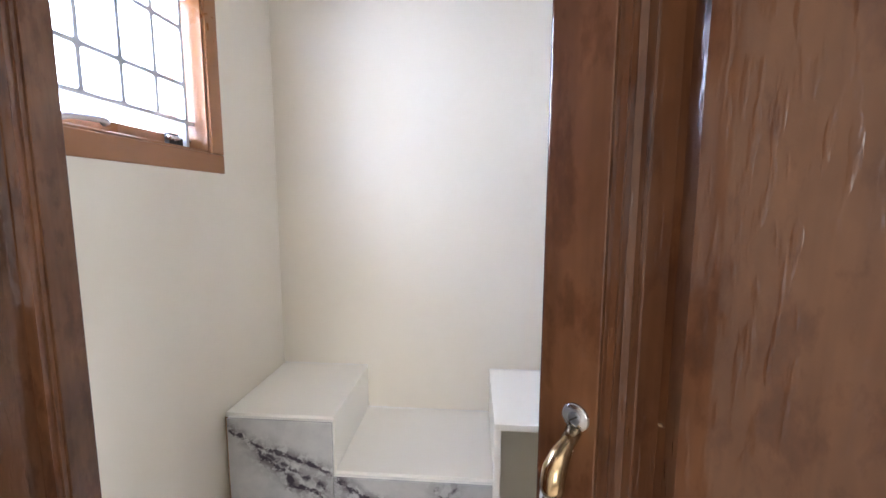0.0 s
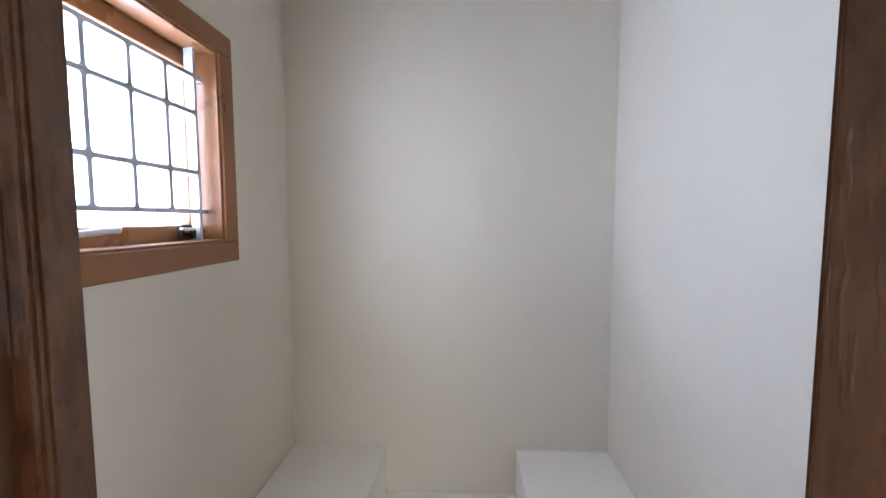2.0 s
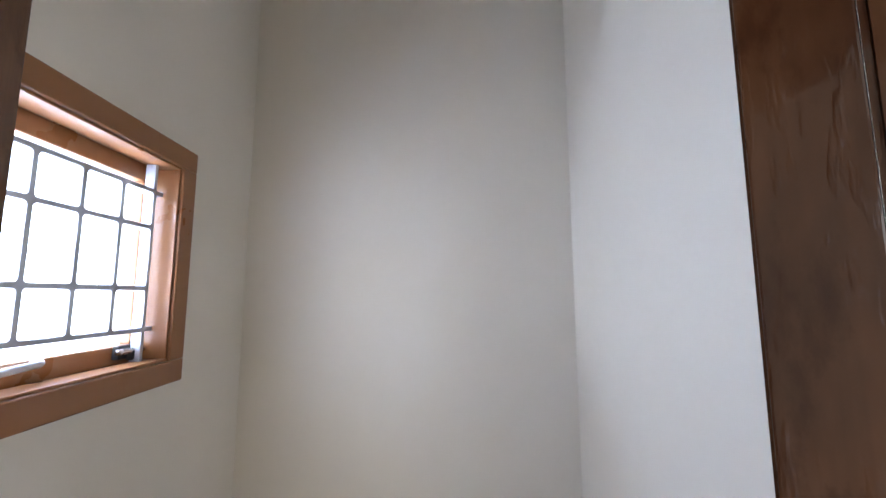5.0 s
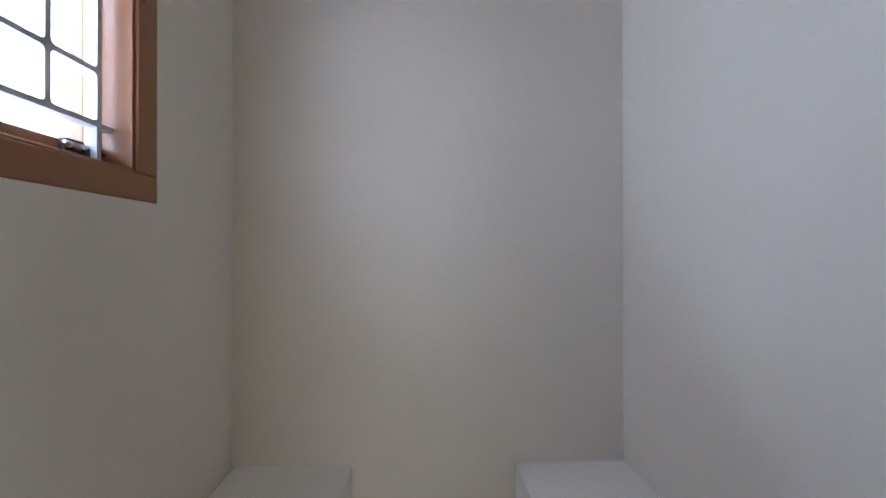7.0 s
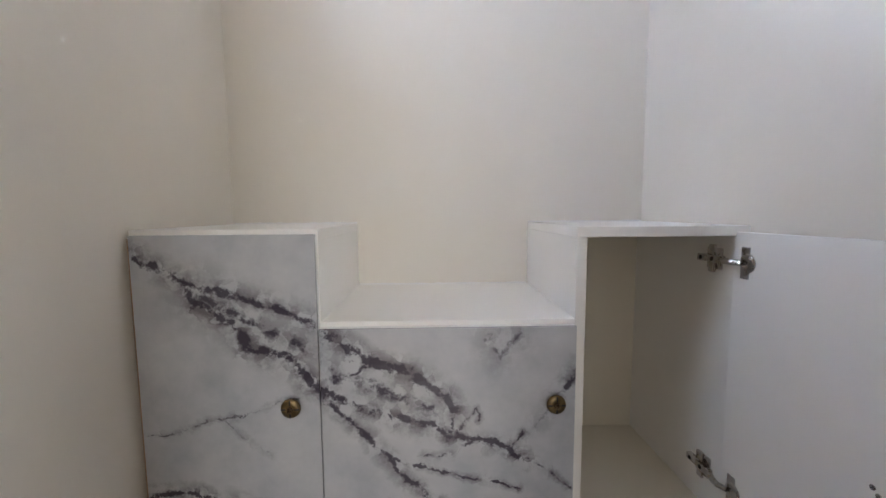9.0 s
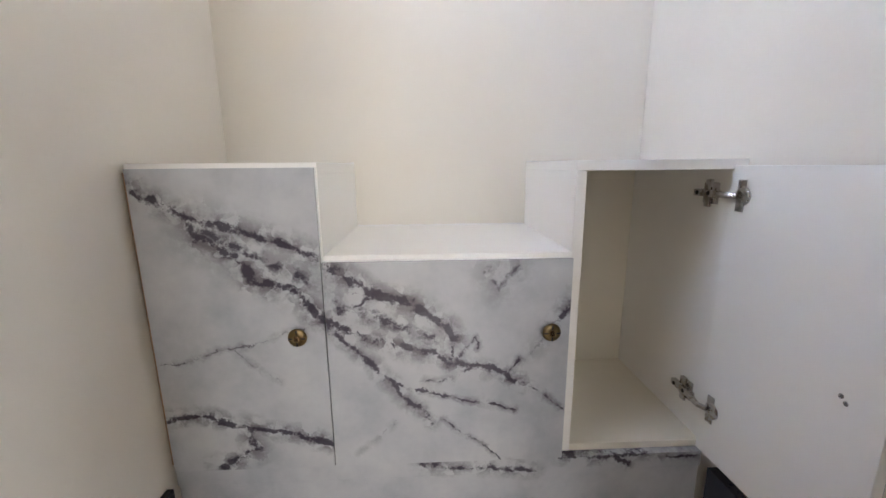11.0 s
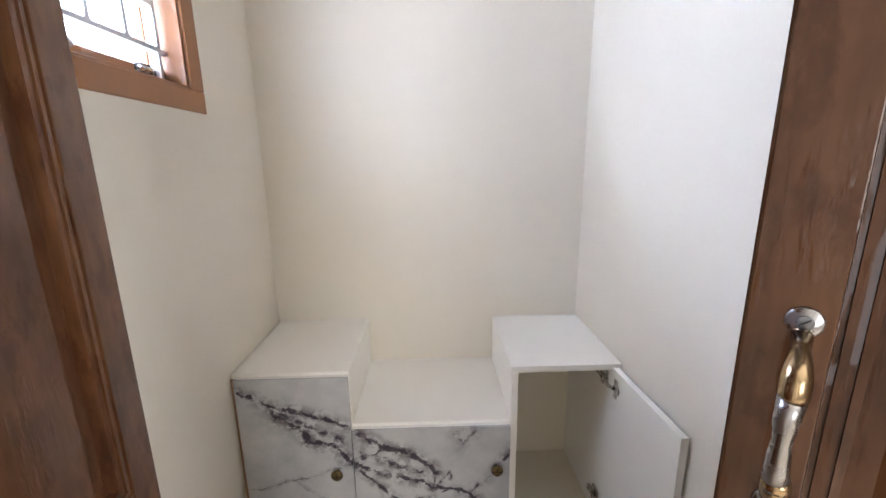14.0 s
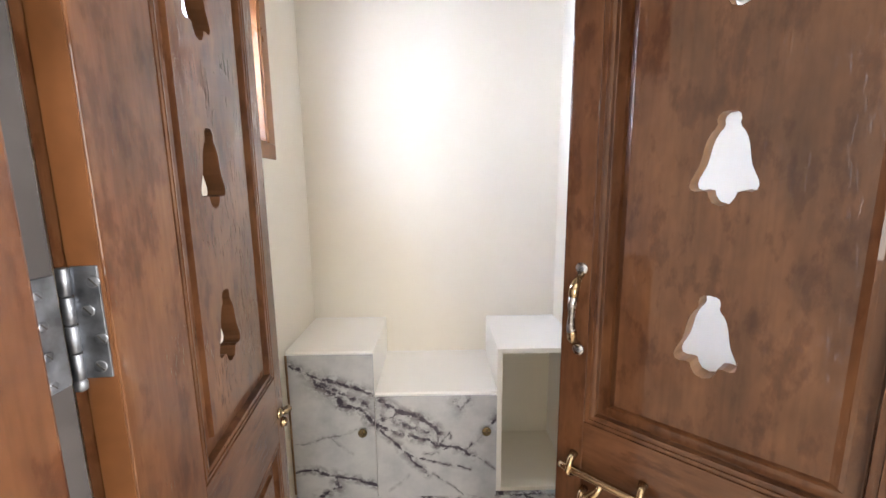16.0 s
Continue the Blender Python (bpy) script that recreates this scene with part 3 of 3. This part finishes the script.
right_leaf = door_leaf("door_2", pose(0.524, -1.3865, 0, 0, 0, 137.0), -1, "brown varnished teak door leaf with bell cut-outs, half open", 0.430, 0.086, 0.390, ((0.2465, 1.763), (0.2470, 1.5515), (0.2480, 1.340)), 0.97, PALE, SLOPED)


def screw(at, axis, parent, r=0.005, mat=DULL):
    """A slotted screw head."""
    turn = Vector((0, 0, 1)).rotation_difference(Vector(axis)).to_matrix().to_4x4()
    head = part("screw", lathe([(r, 0), (r, 0.0003), (r * 0.8, 0.0007), (r * 0.2, 0.0008)], Matrix.Translation(at) @ turn, 14), mat, parent, "", True)
    b = box(-r * 0.8, r * 0.8, -r * 0.12, r * 0.12, 0.0003, 0.0010)
    b.transform(Matrix.Translation(at) @ turn @ pose(0, 0, 0, 0, 0, 40))
    bmesh.ops.recalc_face_normals(b, faces=b.faces)
    part("slot", b, DARK, head)
    return head


# butt hinge: one plate on the edge of the leaf, one on the rebate of the jamb
HZ0, HZ1 = 1.318, 1.413
hinge = part("hinge", box(-0.0034, -0.0013, 0.004, 0.024, HZ0, HZ1, 0.0006), DULL, left_leaf, "galvanised steel butt hinge")
for k in range(4):
    z0 = HZ0 + (HZ1 - HZ0) * k / 4
    part("knuckle", lathe([(0.0038, 0.0003), (0.0045, 0.0012), (0.0045, 0.0222), (0.0038, 0.0231)], pose(-0.0055, 0.0275, z0), 16), DULL, hinge, "", True)
part("hinge_pin", lathe([(0.002, 0.0), (0.0045, 0.002), (0.005, 0.008), (0.0035, 0.011)], pose(-0.0055, 0.0275, HZ0 - 0.010), 14), DULL, hinge, "", True)
for k, y in enumerate((0.008, 0.015, 0.008, 0.012)):
    screw((-0.0034, y, HZ1 - 0.013 - 0.024 * k), (-1, 0, 0), hinge, 0.0052)
plate = part("hinge_plate", box(JAMB_L, JAMB_L + 0.002, STOP, -1.3755, HZ0 + 0.006, HZ1 - 0.002, 0.0006), DULL, df, "galvanised steel hinge plate")
for k in range(4):
    screw((JAMB_L + 0.002, -1.390, HZ1 - 0.014 - 0.023 * k), (1, 0, 0), plate, 0.004)

# pull handle of the half-open leaf: screw plates, brass shoulders, waisted steel grip
HU, HT, HB = 0.4035, 1.3490, 1.2340
handle = part("door_handle", tube([(HU, 0.0245, HT - 0.030), (HU + 0.001, 0.0265, HT - 0.045), (HU + 0.001, 0.0265, (HT + HB) / 2), (HU + 0.001, 0.0265, HB + 0.040), (HU, 0.0245, HB + 0.026)],
              [0.0066, 0.0060, 0.0045, 0.0060, 0.0068], 18), STEEL, right_leaf, "brushed steel pull handle with brass ends", True)
for z, d in ((HT, -1), (HB, 1)):
    part("handle_end", tube([(HU, 0.002, z + d * 0.004), (HU, 0.010, z + d * 0.010), (HU, 0.017, z + d * 0.014), (HU, 0.023, z + d * 0.021), (HU, 0.025, z + d * 0.030), (HU, 0.025, z + d * 0.033)],
         [0.0050, 0.0046, 0.0060, 0.0071, 0.0071, 0.0064], 16), BRASS, handle, "polished brass shoulder", True)
    b = lathe([(0.0088, 0), (0.0088, 0.0012), (0.0078, 0.0022), (0.0, 0.0024)], Matrix.Translation((HU, 0, z - d * 0.004)) @ pose(0, 0, 0, -90), 20)
    part("handle_plate", b, STEEL, handle, "", True)
    screw((HU, 0.0024, z - d * 0.004), (0, 1, 0), handle, 0.0042)

# sliding bolt below the handle
BZ = 1.043
bolt = part("sliding_bolt", tube([(0.285, 0.016, BZ), (0.300, 0.016, BZ), (0.410, 0.016, BZ), (0.419, 0.016, BZ)], [0.0055, 0.006, 0.006, 0.0045], 14), BRASS, right_leaf, "brass sliding bolt", True)
for u in (0.302, 0.402):
    part("bolt_bracket", tube([(u, 0.000, BZ - 0.015), (u, 0.012, BZ - 0.012), (u, 0.0235, BZ), (u, 0.012, BZ + 0.012), (u, 0.000, BZ + 0.018)], [0.006, 0.005, 0.0042, 0.005, 0.007], 12), BRASS, bolt, "", True)
part("bolt_tail", tube([(0.352, 0.016, BZ), (0.358, 0.022, BZ - 0.015), (0.372, 0.020, BZ - 0.034), (0.383, 0.012, BZ - 0.046)], [0.005, 0.005, 0.0055, 0.007], 12), BRASS, bolt, "", True)
part("bolt_staple", tube([(0.383, 0.0, BZ - 0.055), (0.383, 0.014, BZ - 0.052), (0.383, 0.018, BZ - 0.044), (0.383, 0.014, BZ - 0.036), (0.383, 0.0, BZ - 0.033)], [0.006, 0.005, 0.0045, 0.005, 0.006], 12), BRASS, bolt, "", True)

# its brass keeper at the free edge of the other leaf
keeper = part("bolt_keeper", lathe([(0.010, 0), (0.010, 0.003), (0.007, 0.007), (0.003, 0.008)], Matrix.Translation((0.392, 0, 1.040)) @ pose(0, 0, 0, 90), 18), BRASS, left_leaf, "brass bolt keeper", True)
part("keeper_arm", tube([(0.392, -0.004, 1.040), (0.405, -0.010, 1.035), (0.417, -0.013, 1.033), (0.426, -0.010, 1.030), (0.429, 0.000, 1.024), (0.427, 0.010, 1.016)], [0.005, 0.0052, 0.0058, 0.0065, 0.007, 0.007], 12), BRASS, keeper, "", True)
part("keeper_loop", lathe([(0.0095, 0), (0.0095, 0.004), (0.0075, 0.010), (0.003, 0.012)], Matrix.Translation((0.408, 0, 1.012)) @ pose(0, 0, 0, 90), 18), BRASS, keeper, "", True)

# ---- switch box on the side wall, behind the half-open leaf ----
WALL_TURN = math.degrees(math.atan(0.024))
box_thing = thing("switch_box", pose(right_wall_x(-1.104), -1.104, 1.553, 0, 0, WALL_TURN), "small white plastic switch box on the painted wall", "switch")
part("base", box(-0.024, 0.0, -0.060, 0.060, -0.062, 0.062, 0.003), EDGE, box_thing)
plate = part("cover_plate", box(-0.031, -0.0242, -0.057, 0.057, -0.059, 0.059, 0.003), EDGE, box_thing)
for y in (-0.028, 0.0, 0.028):
    part("rocker", box(-0.035, -0.0312, y - 0.011, y + 0.011, -0.022, 0.022, 0.0015), EDGE, plate)

# ---- stepped cabinet: two towers and a lower middle unit ----
BOARD = 0.018
CF, DF = -0.353, -0.371          # carcass front and door front
BASE = 0.335
TOWER, MIDDLE = 0.900, 0.741


def carcass(name, x0, x1, top, label):
    unit = thing(name, pose(0, 0, 0), label, "cabinet", "stepped prayer cabinets")
    part("side_panel", box(x0, x0 + BOARD, CF, -0.002, BASE, top - BOARD, 0.0008), WHITE, unit)
    part("side_panel", box(x1 - BOARD, x1, CF, -0.002, BASE, top - BOARD, 0.0008), WHITE, unit)
    part("top_panel", box(x0, x1, CF, -0.002, top - BOARD + 0.0002, top, 0.0008), WHITE, unit)
    part("bottom_panel", box(x0 + BOARD, x1 - BOARD, CF + 0.0005, -0.012, BASE, 0.350, 0.0008), INNER, unit)
    part("back_panel", box(x0 + BOARD, x1 - BOARD, -0.011, -0.003, BASE, top - BOARD), INNER, unit)
    return unit


def cabinet_door(unit, x0, x1, z0, z1, face):
    """Closed front: white-edged board with a printed face."""
    d = part("door", box(x0, x1, DF + 0.0062, CF - 0.0015, z0, z1, 0.0006), EDGE, unit, "white-edged cabinet door")
    part("door_face", box(x0 - 0.0003, x1 + 0.0003, DF, DF + 0.0060, z0 + 0.0004, z1 - 0.0004), face, d, "grey-veined marble laminate face")
    return d


def knob(parent, x, z):
    k = part("knob", lathe([(0.006, 0), (0.006, 0.012), (0.0155, 0.014), (0.0165, 0.017), (0.0150, 0.0205), (0.0055, 0.0225), (0.0050, 0.0218)], Matrix.Translation((x, DF, z)) @ pose(0, 0, 0, 90), 24), BRONZE, parent, "round antique bronze knob", True)
    part("knob_inset", box(x - 0.0045, x + 0.0045, DF - 0.0240, DF - 0.0215, z - 0.0045, z + 0.0045, 0.0006), BRASS, k)
    for dx, dz in ((1, 0), (0, 1)):
        part("knob_cross", box(x - (0.0145 if dx else 0.0011), x + (0.0145 if dx else 0.0011), DF - 0.0222, DF - 0.0205, z - (0.0145 if dz else 0.0011), z + (0.0145 if dz else 0.0011)), DARK, k)
    return k


tower = carcass("cabinet", -0.521, -0.211, TOWER, "tall white cabinet with closed marble-look door and bronze knob")
knob(cabinet_door(tower, -0.509, -0.2124, BASE, 0.892, MARBLE_TOWER), -0.255, 0.606)
middle = carcass("cabinet", -0.2105, 0.2265, MIDDLE, "low white middle cabinet with closed marble-look door and bronze knob")
knob(cabinet_door(middle, -0.2095, 0.2235, BASE, 0.733, MARBLE_MIDDLE), 0.186, 0.604)
open_unit = carcass("cabinet", 0.227, 0.528, TOWER, "tall white cabinet standing open and empty")
# raw board edge between the closed door and the wall
part("raw_edge", box(-0.5243, -0.5098, CF - 0.0012, CF - 0.0001, BASE + 0.001, 0.886), RAWEDGE, tower, "raw brown board edge")


def sealant(unit, x0, x1, z):
    """A hand-drawn bead of white sealant where the top meets the back wall."""
    n = max(6, int((x1 - x0) / 0.012))
    pts, rad = [], []
    for k in range(n + 1):
        pts.append((x0 + (x1 - x0) * k / n, -0.0025 + random.uniform(-0.0006, 0.0006), z + random.uniform(-0.0004, 0.0010)))
        rad.append(random.uniform(0.0016, 0.0034))
    part("sealant_bead", tube(pts, rad, 6), EDGE, unit, "uneven white sealant line", True)


sealant(tower, -0.520, -0.212, TOWER)
sealant(middle, -0.209, 0.225, MIDDLE)
sealant(open_unit, 0.228, 0.523, TOWER)

# the open door, swung back nearly against the wall
od_m = pose(0.5035, -0.350, 0, 0, 0, math.degrees(math.atan2(-0.284, 0.012)))
od = part("door", box(0.0, 0.284, 0.0, 0.0165, BASE, 0.889, 0.0008), WHITE, open_unit, "white cabinet door swung wide open")
od.matrix_local = od_m
part("door_face", box(0.0004, 0.2836, 0.0166, 0.0178, BASE + 0.0004, 0.8886), MARBLE_BASE, od, "grey-veined marble laminate face")
for u, z in ((0.230, 0.590), (0.237, 0.583)):
    screw((u, 0, z), (0, -1, 0), od, 0.0035, NICKEL)


def cup_hinge(z):
    """Concealed hinge: arm on the cabinet side, cup plate on the door."""
    x = 0.510
    h = part("cabinet_hinge", box(x - 0.016, x - 0.005, -0.330, -0.268, z - 0.0065, z + 0.0065, 0.0015), NICKEL, open_unit, "nickel concealed hinge")
    part("hinge_base", box(x - 0.006, x, -0.318, -0.282, z - 0.020, z + 0.020, 0.002), NICKEL, h)
    part("hinge_wing", box(x - 0.011, x - 0.005, -0.308, -0.292, z - 0.026, z + 0.026, 0.0025), NICKEL, h)
    for y in (-0.279, -0.309):
        part("hinge_screw", lathe([(0.0042, 0), (0.0042, 0.001), (0.002, 0.0018)], Matrix.Translation((x - 0.016, y, z)) @ pose(0, 0, 0, 0, -90), 12), DARK, h, "", True)
    part("hinge_link", tube([(x - 0.011, -0.328, z), (x - 0.017, -0.345, z), (x - 0.018, -0.358, z), (x - 0.010, -0.372, z)], [0.0058, 0.0055, 0.0052, 0.005], 8), NICKEL, h)
    part("hinge_cup", lathe([(0.0165, 0), (0.0165, 0.0015), (0.013, 0.0035), (0.010, 0.0030)], Matrix.Translation((0.5052, -0.379, z)) @ pose(0, 0, 0, 0, -93), 20), NICKEL, h, "", True)
    b = box(-0.0085, 0.0085, -0.0008, 0.0008, -0.027, 0.027, 0.0006)
    b.transform(Matrix.Translation((0.5040, -0.375, z)) @ pose(0, 0, 0, 0, 0, math.degrees(math.atan2(-0.284, 0.012))))
    part("hinge_flange", b, NICKEL, h)


cup_hinge(0.838)
cup_hinge(0.432)

# panels below the doors
tagged(part("kickboard", box(-0.512, 0.508, -0.366, -0.350, 0.300, BASE - 0.0015, 0.0008), MARBLE_BASE), "marble-look strip below the cabinet doors", "panel")
tagged(part("plinth", box(-0.512, 0.508, -0.362, -0.012, 0.0, 0.298, 0.0008), MARBLE_BASE), "marble-look base under the cabinets", "plinth")
